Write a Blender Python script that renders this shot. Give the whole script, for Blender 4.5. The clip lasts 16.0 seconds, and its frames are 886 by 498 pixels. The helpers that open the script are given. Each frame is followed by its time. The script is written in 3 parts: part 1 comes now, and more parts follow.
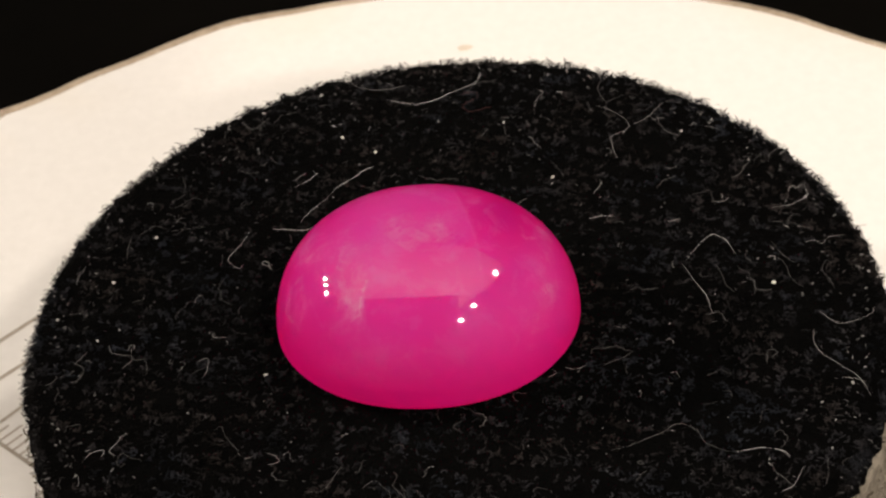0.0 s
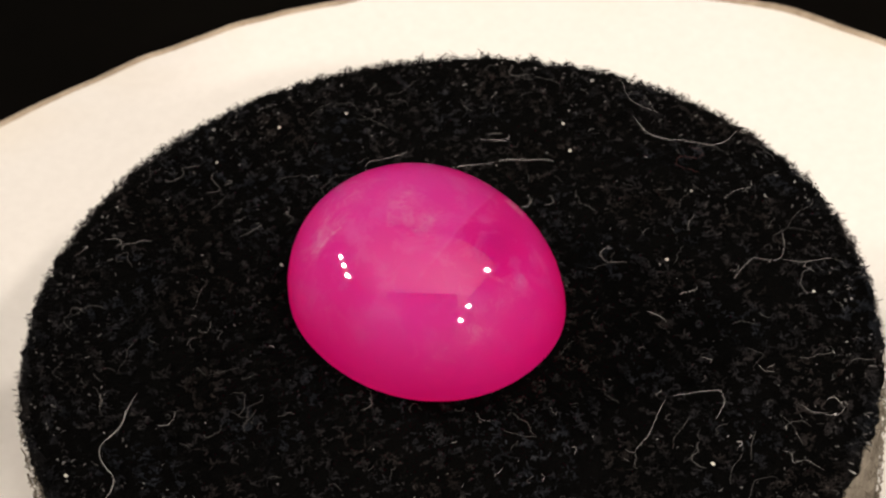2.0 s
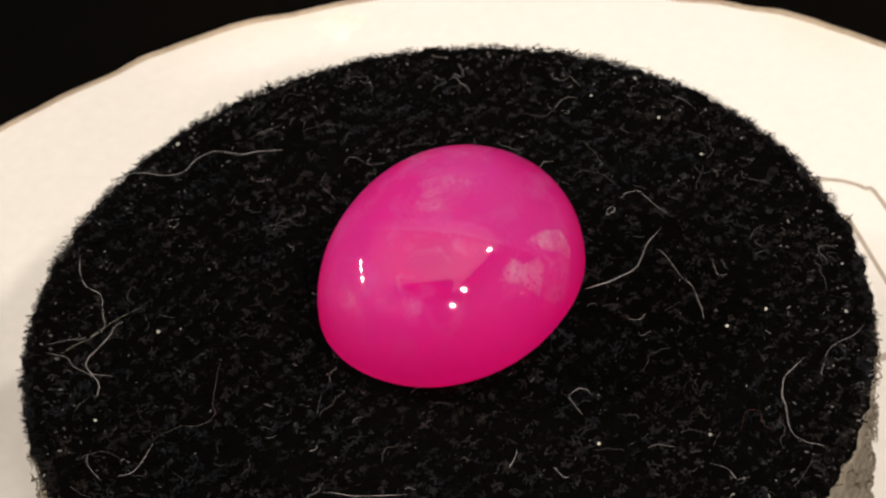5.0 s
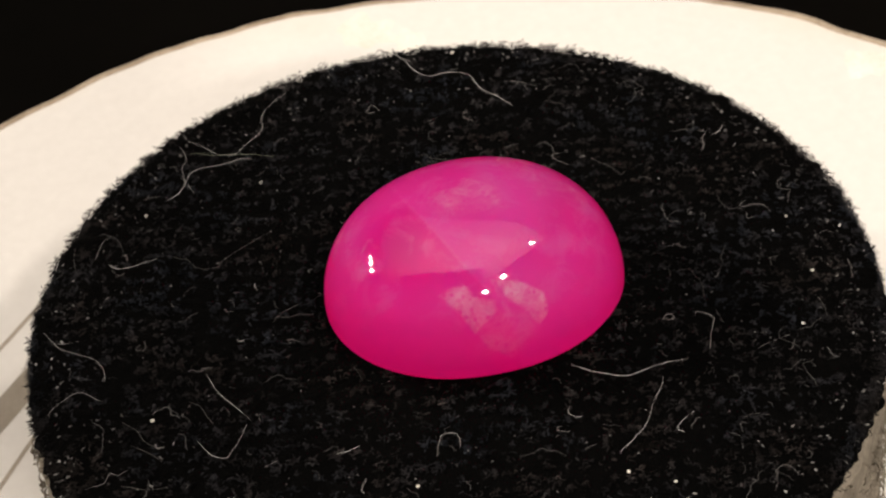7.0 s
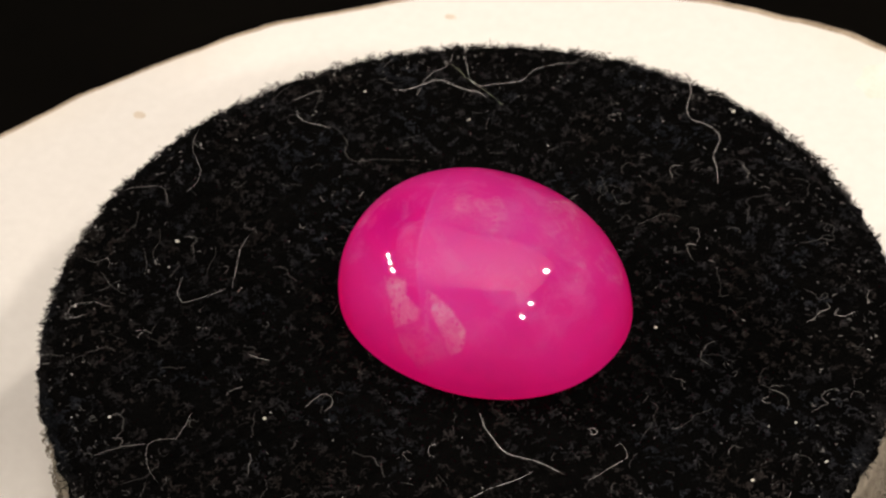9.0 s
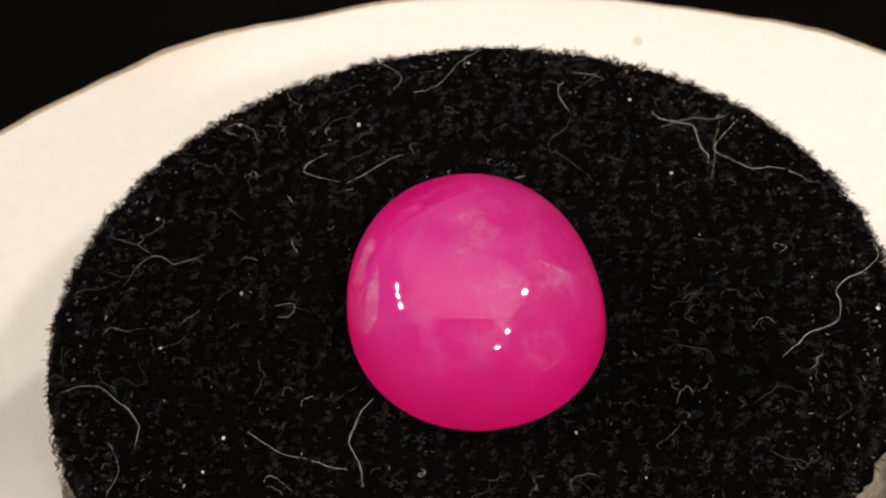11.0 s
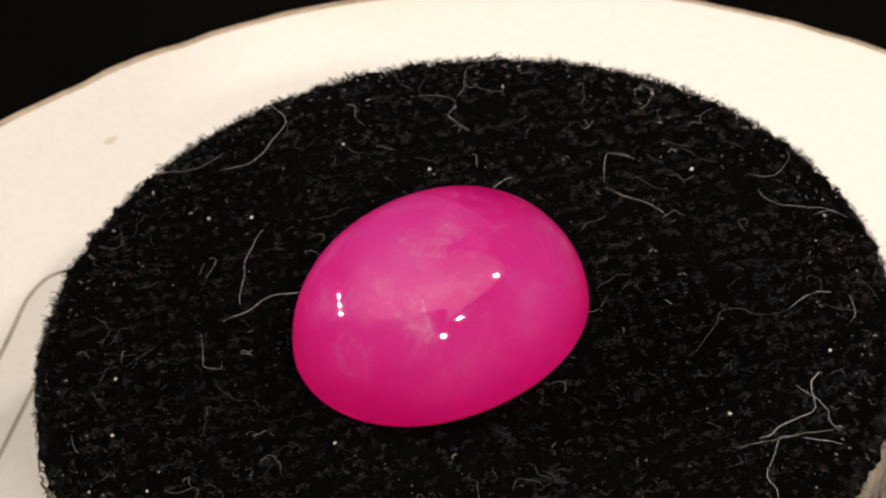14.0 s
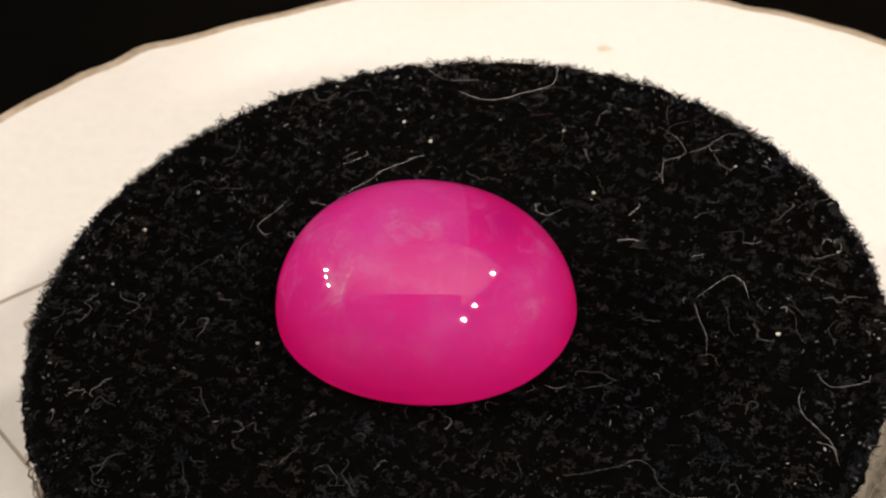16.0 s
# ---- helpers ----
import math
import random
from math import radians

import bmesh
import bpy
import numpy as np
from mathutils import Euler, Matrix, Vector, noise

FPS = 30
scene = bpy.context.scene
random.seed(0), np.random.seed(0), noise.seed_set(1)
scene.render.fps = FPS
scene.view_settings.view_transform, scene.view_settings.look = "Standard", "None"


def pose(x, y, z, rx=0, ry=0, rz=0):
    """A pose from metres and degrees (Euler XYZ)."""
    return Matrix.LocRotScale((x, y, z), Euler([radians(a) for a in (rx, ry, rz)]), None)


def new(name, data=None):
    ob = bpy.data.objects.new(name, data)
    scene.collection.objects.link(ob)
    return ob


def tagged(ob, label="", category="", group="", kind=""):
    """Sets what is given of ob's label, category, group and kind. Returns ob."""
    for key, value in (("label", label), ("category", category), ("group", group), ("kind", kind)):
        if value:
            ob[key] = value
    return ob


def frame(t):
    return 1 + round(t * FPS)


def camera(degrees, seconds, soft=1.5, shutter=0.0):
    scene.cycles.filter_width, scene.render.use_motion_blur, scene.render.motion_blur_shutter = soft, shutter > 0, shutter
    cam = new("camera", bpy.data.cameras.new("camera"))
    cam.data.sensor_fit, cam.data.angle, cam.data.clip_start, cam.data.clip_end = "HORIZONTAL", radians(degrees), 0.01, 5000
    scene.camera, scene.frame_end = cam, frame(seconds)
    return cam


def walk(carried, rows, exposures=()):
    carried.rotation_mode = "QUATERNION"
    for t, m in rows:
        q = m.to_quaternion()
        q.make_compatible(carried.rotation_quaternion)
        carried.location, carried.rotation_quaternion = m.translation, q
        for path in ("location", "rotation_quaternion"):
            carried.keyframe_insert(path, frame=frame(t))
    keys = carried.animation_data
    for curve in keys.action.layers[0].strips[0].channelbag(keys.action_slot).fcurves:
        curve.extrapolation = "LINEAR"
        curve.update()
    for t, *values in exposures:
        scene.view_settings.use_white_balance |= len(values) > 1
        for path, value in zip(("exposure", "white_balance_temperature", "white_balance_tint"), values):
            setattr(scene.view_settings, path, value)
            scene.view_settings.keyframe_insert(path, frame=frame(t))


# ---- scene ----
# Lengths below are written in millimetres and turned into metres by MM.
MM = 0.001

# camera: stands still, looks down at the turning display
cam = camera(20.52, 16.0, soft=2.3)
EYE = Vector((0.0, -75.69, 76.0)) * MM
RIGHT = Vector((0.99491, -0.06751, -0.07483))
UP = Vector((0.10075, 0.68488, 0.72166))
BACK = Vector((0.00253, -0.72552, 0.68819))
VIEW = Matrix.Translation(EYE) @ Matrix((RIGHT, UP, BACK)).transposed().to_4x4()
walk(cam, [(0.0, VIEW), (16.0, VIEW)])
cam.data.dof.use_dof = True
cam.data.dof.focus_distance = 0.101
cam.data.dof.aperture_fstop = 240.0

# the turning of the display about the z axis: seconds, degrees
SPIN = [(0.0, 0.0), (0.5, -11.0), (1.0, -22.6), (1.5, -34.4), (2.0, -45.8), (2.5, -57.6), (3.0, -69.4), (3.5, -80.9),
        (4.0, -92.5), (4.2, -97.3), (4.7, -108.9), (5.2, -120.4), (5.7, -132.0), (6.3, -145.8), (6.5, -150.5),
        (7.0, -162.0), (7.5, -173.6), (8.0, -185.2), (8.5, -197.0), (9.0, -208.6), (9.2, -213.4), (9.7, -225.0),
        (10.2, -236.6), (10.7, -248.2), (11.3, -262.1), (11.5, -266.8), (12.0, -278.3), (12.5, -290.2),
        (13.0, -301.8), (13.5, -313.6), (14.0, -325.6), (14.5, -337.1), (15.0, -348.8), (15.5, -361.4), (16.0, -373.0)]
TURNING = []

# ---- world and lamps ----
world = bpy.data.worlds.new("night_room")
world.use_nodes = True
world.node_tree.nodes["Background"].inputs[0].default_value = (0.02, 0.017, 0.014, 1)
world.node_tree.nodes["Background"].inputs[1].default_value = 0.3
scene.world = world
scene.view_settings.exposure = 0.0


def bulb(azimuth, elevation, distance, watts, radius, colour=(1.0, 0.888, 0.782)):
    """A warm bulb in the room; azimuth in degrees from +y towards +x."""
    data = bpy.data.lights.new("room_bulb", "POINT")
    data.energy, data.shadow_soft_size, data.color = watts, radius, colour
    ob = new("room_bulb", data)
    a, e = radians(azimuth), radians(elevation)
    ob.location = Vector((math.sin(a) * math.cos(e), math.cos(a) * math.cos(e), math.sin(e))) * distance
    return ob


bulb(-67, 29, 1.10, 15.0, 0.021)
bulb(-74, 29, 1.10, 15.0, 0.021)
bulb(-82, 28, 1.10, 15.0, 0.021)
bulb(84, 56, 1.25, 20.3, 0.034)
bulb(146, 49, 1.05, 20.5, 0.029)
bulb(164, 38, 1.00, 19.0, 0.023)
bulb(107, 3, 1.20, 0.25, 0.012, (1.0, 0.55, 0.2))


# ---- materials ----
def material(name):
    mat = bpy.data.materials.new(name)
    mat.use_nodes = True
    return mat, mat.node_tree.nodes, mat.node_tree.links, mat.node_tree.nodes["Principled BSDF"]


def put(node, **values):
    for key, value in values.items():
        node.inputs[key.replace("_", " ")].default_value = value
    return node


def noise_node(nodes, links, scale, detail=4.0, rough=0.6, distort=0.0):
    coords = nodes.new("ShaderNodeTexCoord")
    tex = nodes.new("ShaderNodeTexNoise")
    put(tex, Scale=scale, Detail=detail, Roughness=rough, Distortion=distort)
    links.new(coords.outputs["Object"], tex.inputs["Vector"])
    return tex


def ramp_node(nodes, links, source, stops):
    ramp = nodes.new("ShaderNodeValToRGB")
    while len(ramp.color_ramp.elements) < len(stops):
        ramp.color_ramp.elements.new(0.5)
    for el, (pos, col) in zip(ramp.color_ramp.elements, stops):
        el.position, el.color = pos, (*col, 1)
    links.new(source, ramp.inputs["Fac"])
    return ramp


def mix_node(nodes, links, fac, a, b, blend="MIX"):
    mix = nodes.new("ShaderNodeMix")
    mix.data_type, mix.blend_type = "RGBA", blend
    for socket, value in ((mix.inputs[0], fac), (mix.inputs[6], a), (mix.inputs[7], b)):
        if isinstance(value, bpy.types.NodeSocket):
            links.new(value, socket)
        elif isinstance(value, tuple):
            socket.default_value = (*value, 1)
        else:
            socket.default_value = value
    return mix.outputs[2]


def bump_node(nodes, links, height, bsdf, distance, strength=1.0):
    bump = nodes.new("ShaderNodeBump")
    put(bump, Strength=strength, Distance=distance)
    links.new(height, bump.inputs["Height"])
    links.new(bump.outputs["Normal"], bsdf.inputs["Normal"])


def math_node(nodes, links, op, a, b=None, clamp=False):
    node = nodes.new("ShaderNodeMath")
    node.operation, node.use_clamp = op, clamp
    for socket, value in zip(node.inputs, (a, b)):
        if isinstance(value, bpy.types.NodeSocket):
            links.new(value, socket)
        elif value is not None:
            socket.default_value = value
    return node.outputs[0]


def grained(name, low, high, scale, rough, bump=0.0, fine=None, gloss=0.4):
    """A plain surface with noise at two scales."""
    mat, nodes, links, bsdf = material(name)
    big = noise_node(nodes, links, scale, 3.0)
    small = noise_node(nodes, links, fine or scale * 9, 5.0, 0.7)
    both = math_node(nodes, links, "ADD", math_node(nodes, links, "MULTIPLY", big.outputs[0], 0.55),
                     math_node(nodes, links, "MULTIPLY", small.outputs[0], 0.45))
    links.new(ramp_node(nodes, links, both, [(0.32, low), (0.68, high)]).outputs[0], bsdf.inputs["Base Color"])
    put(bsdf, Roughness=rough, Specular_IOR_Level=gloss)
    if bump:
        bump_node(nodes, links, small.outputs[0], bsdf, bump)
    return mat


def fibre_material(name, stops, rough=0.55, specular=0.3, tufts=False):
    mat, nodes, links, bsdf = material(name)
    geo = nodes.new("ShaderNodeNewGeometry")
    colour = ramp_node(nodes, links, geo.outputs["Random Per Island"], stops).outputs[0]
    if tufts:
        tuft = noise_node(nodes, links, 1000, 3.0, 0.6, 0.5)
        wide = noise_node(nodes, links, 240, 2.0)
        # turned askew, so that no plane of the noise lies in the felt
        for tex in (tuft, wide):
            skew = nodes.new("ShaderNodeMapping")
            skew.inputs["Location"].default_value = (0.0371, 0.0213, 0.0127)
            skew.inputs["Rotation"].default_value = (0.6, 0.8, 0.35)
            links.new(tex.inputs["Vector"].links[0].from_socket, skew.inputs["Vector"])
            links.new(skew.outputs[0], tex.inputs["Vector"])
        # soft highlights and dark hollows of the tufts, put into the colour
        tone = ramp_node(nodes, links, tuft.outputs[0], [(0.38, (0.35, 0.35, 0.35)), (0.70, (2.7, 2.75, 2.85))]).outputs[0]
        hue = ramp_node(nodes, links, wide.outputs[0], [(0.35, (0.75, 0.85, 1.0)), (0.65, (1.1, 0.95, 0.85))]).outputs[0]
        colour = mix_node(nodes, links, 1.0, mix_node(nodes, links, 1.0, colour, tone, "MULTIPLY"), hue, "MULTIPLY")
    links.new(colour, bsdf.inputs["Base Color"])
    put(bsdf, Roughness=rough, Specular_IOR_Level=specular)
    return mat


def ruby_material():
    """Milky pink ruby: silk haze, wisps and pale healed cracks in an even magenta body, under a clear polish.
    The mesh carries where its flaws lie: red the healed plates and a painted inner reflection, green the clear deep
    zone, blue the silk, alpha how milky it is, less so where the girdle's glow is painted."""
    mat, nodes, links, bsdf = material("milky_ruby")
    cloud = noise_node(nodes, links, 150, 3.0, 0.5, 0.3)
    puffs = noise_node(nodes, links, 620, 4.0, 0.6, 0.5)
    wisps = noise_node(nodes, links, 1500, 5.0, 0.65, 0.9)
    zone = noise_node(nodes, links, 120, 2.0, 0.5)
    flaws = nodes.new("ShaderNodeAttribute")
    flaws.attribute_name = "flaws"
    lanes = nodes.new("ShaderNodeSeparateColor")
    links.new(flaws.outputs["Color"], lanes.inputs[0])
    plate, clear, silk = lanes.outputs[0], lanes.outputs[1], lanes.outputs[2]
    milky = ramp_node(nodes, links, zone.outputs[0], [(0.35, MILKY_LOW), (0.68, MILKY_HIGH)]).outputs[0]
    deep = ramp_node(nodes, links, clear, [(0.0, MILKY_LOW), (0.6, DEEP), (1.0, PURPLE)]).outputs[0]
    body = mix_node(nodes, links, ramp_node(nodes, links, clear, [(0.0, (0, 0, 0)), (0.5, (1, 1, 1))]).outputs[0], milky, deep)
    murk = math_node(nodes, links, "SUBTRACT", 1.0, math_node(nodes, links, "MULTIPLY", clear, 0.8), True)
    murk = math_node(nodes, links, "MULTIPLY", murk, flaws.outputs["Alpha"])
    veil = ramp_node(nodes, links, cloud.outputs[0], [(0.42, (0, 0, 0)), (0.68, (0.45, 0.45, 0.45))]).outputs[0]
    body = mix_node(nodes, links, math_node(nodes, links, "MULTIPLY", veil, murk), body, (0.95, 0.17, 0.72))
    puff = ramp_node(nodes, links, puffs.outputs[0], [(0.49, (0, 0, 0)), (0.70, (0.55, 0.55, 0.55))]).outputs[0]
    body = mix_node(nodes, links, math_node(nodes, links, "MULTIPLY", puff, flaws.outputs["Alpha"]), body, (0.95, 0.25, 0.75))
    # silk: a haze, torn into wisps
    torn = ramp_node(nodes, links, puffs.outputs[0], [(0.38, (0.15, 0.15, 0.15)), (0.62, (1, 1, 1))]).outputs[0]
    thin = ramp_node(nodes, links, wisps.outputs[0], [(0.50, (0.35, 0.35, 0.35)), (0.62, (1, 1, 1))]).outputs[0]
    haze = math_node(nodes, links, "MULTIPLY", math_node(nodes, links, "MULTIPLY", silk, torn), thin)
    body = mix_node(nodes, links, math_node(nodes, links, "MULTIPLY", haze, 1.7, True), body, (0.96, 0.42, 0.80))
    # healed fractures: pale plates, pitted and mottled; the apex reflection is painted likewise
    pits = nodes.new("ShaderNodeTexVoronoi")
    put(pits, Scale=2600)
    coords = nodes.new("ShaderNodeTexCoord")
    links.new(coords.outputs["Object"], pits.inputs["Vector"])
    pitted = ramp_node(nodes, links, pits.outputs["Distance"], [(0.10, (0.15, 0.15, 0.15)), (0.36, (1, 1, 1))]).outputs[0]
    mottle = ramp_node(nodes, links, wisps.outputs[0], [(0.40, (0.45, 0.45, 0.45)), (0.60, (1, 1, 1))]).outputs[0]
    healed = math_node(nodes, links, "MULTIPLY", math_node(nodes, links, "MULTIPLY", plate, mottle), math_node(nodes, links, "MULTIPLY", pitted, torn))
    body = mix_node(nodes, links, healed, body, (0.98, 0.68, 0.92))
    # glow of light leaving near the base, painted as a redder girdle
    body = mix_node(nodes, links, ramp_node(nodes, links, flaws.outputs["Alpha"], [(0.2, (0.75, 0.75, 0.75)), (1.0, (0, 0, 0))]).outputs[0], body, GIRDLE_GLOW)
    links.new(body, bsdf.inputs["Base Color"])
    put(bsdf, Roughness=0.04, IOR=1.76, Specular_IOR_Level=0.85, Subsurface_Weight=0.5, Subsurface_Scale=1.5 * MM)
    bsdf.inputs["Subsurface Radius"].default_value = (1.7, 0.35, 0.8)
    # light that has crossed the whole stone comes out deep red-pink
    glow = nodes.new("ShaderNodeBsdfTranslucent")
    links.new(mix_node(nodes, links, 0.5, (1.0, 0.010, 0.30), body), glow.inputs["Color"])
    both = nodes.new("ShaderNodeMixShader")
    both.inputs[0].default_value = 0.66
    links.new(bsdf.outputs[0], both.inputs[1])
    links.new(glow.outputs[0], both.inputs[2])
    # the polish, very slightly wavy
    polish = nodes.new("ShaderNodeBsdfGlossy")
    polish.inputs["Roughness"].default_value = 0.035
    wave = nodes.new("ShaderNodeBump")
    put(wave, Strength=0.6, Distance=0.0035 * MM)
    links.new(puffs.outputs[0], wave.inputs["Height"])
    for shader in (polish, bsdf):
        links.new(wave.outputs["Normal"], shader.inputs["Normal"])
    top = nodes.new("ShaderNodeMixShader")
    top.inputs[0].default_value = 0.045
    links.new(both.outputs[0], top.inputs[1])
    links.new(polish.outputs[0], top.inputs[2])
    links.new(top.outputs[0], nodes["Material Output"].inputs["Surface"])
    return mat


MILKY_LOW, MILKY_HIGH = (0.93, 0.050, 0.51), (0.94, 0.095, 0.64)
DEEP, PURPLE, GIRDLE_GLOW = (0.90, 0.009, 0.41), (0.64, 0.005, 0.36), (0.98, 0.004, 0.37)

M_RUBY = ruby_material()
M_FELT = grained("black_felt", (0.0004, 0.0004, 0.0004), (0.0016, 0.0015, 0.0015), 900, 0.95, 0.15 * MM, 5200, 0.03)
M_FUZZ = fibre_material("black_wool", [(0.0, (0.0070, 0.0070, 0.0073)), (0.7, (0.0105, 0.0101, 0.0104)),
                                      (0.98, (0.013, 0.0125, 0.0128)), (1.0, (0.030, 0.029, 0.029))], 0.8, 0.03, True)
# for real lint, and for the curls that imitate glints near the edge
M_LINT_GLINT = fibre_material("grey_lint_and_glints", [(0.0, (0.016, 0.016, 0.016)), (0.6, (0.055, 0.054, 0.054)), (0.9, (0.16, 0.158, 0.155)), (1.0, (0.45, 0.44, 0.42))], 0.5)
M_FLECK = fibre_material("pale_flecks", [(0.0, (0.05, 0.05, 0.05)), (0.7, (0.22, 0.215, 0.21)), (1.0, (0.65, 0.64, 0.61))], 0.4)
M_LINT_DIM = grained("dim_lint", (0.02, 0.02, 0.02), (0.09, 0.088, 0.086), 600, 0.5, fine=250)
M_LINT_MID = grained("grey_lint_curl", (0.04, 0.04, 0.039), (0.22, 0.215, 0.21), 600, 0.5, fine=250)
M_LINT_PALE = grained("pale_lint_curl", (0.08, 0.078, 0.075), (0.55, 0.54, 0.52), 600, 0.45, fine=250)
M_WHITE_FIBRE = grained("pale_fibre", (0.40, 0.396, 0.385), (0.95, 0.94, 0.91), 420, 0.3, fine=160, gloss=0.9)
M_GREY_FIBRE = grained("grey_fibre", (0.16, 0.157, 0.152), (0.60, 0.59, 0.575), 420, 0.45, fine=160)
M_DIM_FIBRE = grained("dim_fibre", (0.045, 0.045, 0.043), (0.19, 0.187, 0.18), 420, 0.5, fine=220)
M_GREEN_FIBRE = grained("greenish_fibre", (0.16, 0.19, 0.12), (0.50, 0.55, 0.40), 420, 0.4, fine=220)
M_RED_FIBRE = grained("dull_red_fibre", (0.05, 0.014, 0.013), (0.11, 0.035, 0.032), 500, 0.6)
M_SPECK = grained("pale_grit", (0.62, 0.60, 0.52), (0.85, 0.83, 0.76), 2500, 0.35, 0.02 * MM)
M_CORK = grained("grey_beige_pressed_fibre", (0.125, 0.110, 0.086), (0.40, 0.35, 0.28), 420, 0.9, 0.35 * MM, 2300, 0.1)
M_INK = grained("faded_printing_ink", (0.30, 0.26, 0.21), (0.42, 0.37, 0.31), 700, 0.7)
M_BAND = grained("faded_grey_print", (0.27, 0.235, 0.19), (0.36, 0.32, 0.265), 300, 0.7)
M_CLOTH = grained("black_cloth", (0.0010, 0.0009, 0.0007), (0.0020, 0.0017, 0.0013), 60, 0.95, gloss=0.02)
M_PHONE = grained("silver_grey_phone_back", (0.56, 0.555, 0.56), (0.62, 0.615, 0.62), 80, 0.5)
M_BLACK = grained("matt_black_plastic", (0.004, 0.004, 0.004), (0.008, 0.008, 0.008), 80, 0.6)
M_WALL = grained("dark_brown_wallpaper", (0.018, 0.015, 0.012), (0.030, 0.026, 0.021), 3, 0.85)
M_CEILING = grained("white_ceiling_paint", (0.80, 0.785, 0.76), (0.86, 0.845, 0.82), 4, 0.8)


def card_material():
    """White card, a little foxed and yellowed towards its cut edge."""
    mat, nodes, links, bsdf = material("white_card")
    fine = noise_node(nodes, links, 1500, 4.0, 0.6)
    stain = noise_node(nodes, links, 75, 3.0, 0.6, 0.4)
    base = ramp_node(nodes, links, fine.outputs[0], [(0.3, (0.685, 0.665, 0.635)), (0.7, (0.722, 0.702, 0.672))]).outputs[0]
    coords = nodes.new("ShaderNodeTexCoord")
    flat = nodes.new("ShaderNodeVectorMath")
    flat.operation = "MULTIPLY"
    flat.inputs[1].default_value = (1, 1, 0)
    links.new(coords.outputs["Object"], flat.inputs[0])
    length = nodes.new("ShaderNodeVectorMath")
    length.operation = "LENGTH"
    links.new(flat.outputs[0], length.inputs[0])
    rim = nodes.new("ShaderNodeMapRange")
    put(rim, From_Min=37.5 * MM, From_Max=42.5 * MM)
    links.new(length.outputs["Value"], rim.inputs["Value"])
    worn = ramp_node(nodes, links, stain.outputs[0], [(0.48, (0, 0, 0)), (0.80, (1, 1, 1))]).outputs[0]
    base = mix_node(nodes, links, math_node(nodes, links, "MULTIPLY", math_node(nodes, links, "MULTIPLY", rim.outputs[0], worn), 0.5),
                    base, (0.66, 0.56, 0.41))
    links.new(base, bsdf.inputs["Base Color"])
    bsdf.inputs["Roughness"].default_value = 0.6
    bump_node(nodes, links, fine.outputs[0], bsdf, 0.01 * MM, 0.25)
    return mat


M_CARD = card_material()
M_CUT = grained("browned_card_edge", (0.20, 0.15, 0.10), (0.52, 0.43, 0.33), 300, 0.85)


# ---- building helpers ----
def part(name, bm, mat, parent=None, label=""):
    """Links a bmesh as one mesh object under a thing or a part."""
    me = bpy.data.meshes.new(name)
    bm.to_mesh(me)
    bm.free()
    me.materials.append(mat)
    ob = new(name, me)
    ob.parent = parent
    return tagged(ob, label)


def mesh_part(name, verts, faces, mat, parent=None, label="", smooth=True):
    """The same from arrays of vertices and faces that all have the same number of corners."""
    verts, faces = np.asarray(verts, float), np.asarray(faces, int)
    me = bpy.data.meshes.new(name)
    k = faces.shape[1]
    me.vertices.add(len(verts))
    me.vertices.foreach_set("co", verts.ravel())
    me.loops.add(faces.size)
    me.loops.foreach_set("vertex_index", faces.ravel())
    me.polygons.add(len(faces))
    me.polygons.foreach_set("loop_start", np.arange(0, faces.size, k))
    me.update(calc_edges=True)
    me.validate()
    if smooth:
        me.polygons.foreach_set("use_smooth", np.ones(len(me.polygons), bool))
    me.materials.append(mat)
    ob = new(name, me)
    ob.parent = parent
    return tagged(ob, label)


def lathe(bm, profile, steps, wobble=None):
    """Turns a profile of (radius, z) in mm about the z axis; the ends are closed to the axis."""
    rings = []
    for r, z in profile:
        ring = []
        for i in range(steps):
            a = 2 * math.pi * i / steps
            dr, dz = wobble(a, r, z) if wobble else (0, 0)
            ring.append(bm.verts.new(((r + dr) * math.cos(a) * MM, (r + dr) * math.sin(a) * MM, (z + dz) * MM)))
        rings.append(ring)
    for low, high in zip(rings, rings[1:]):
        for i in range(steps):
            bm.faces.new((low[i], low[(i + 1) % steps], high[(i + 1) % steps], high[i]))
    bm.faces.new(list(reversed(rings[0])))
    bm.faces.new(rings[-1])
    for f in bm.faces:
        f.smooth = True
    bmesh.ops.recalc_face_normals(bm, faces=bm.faces)


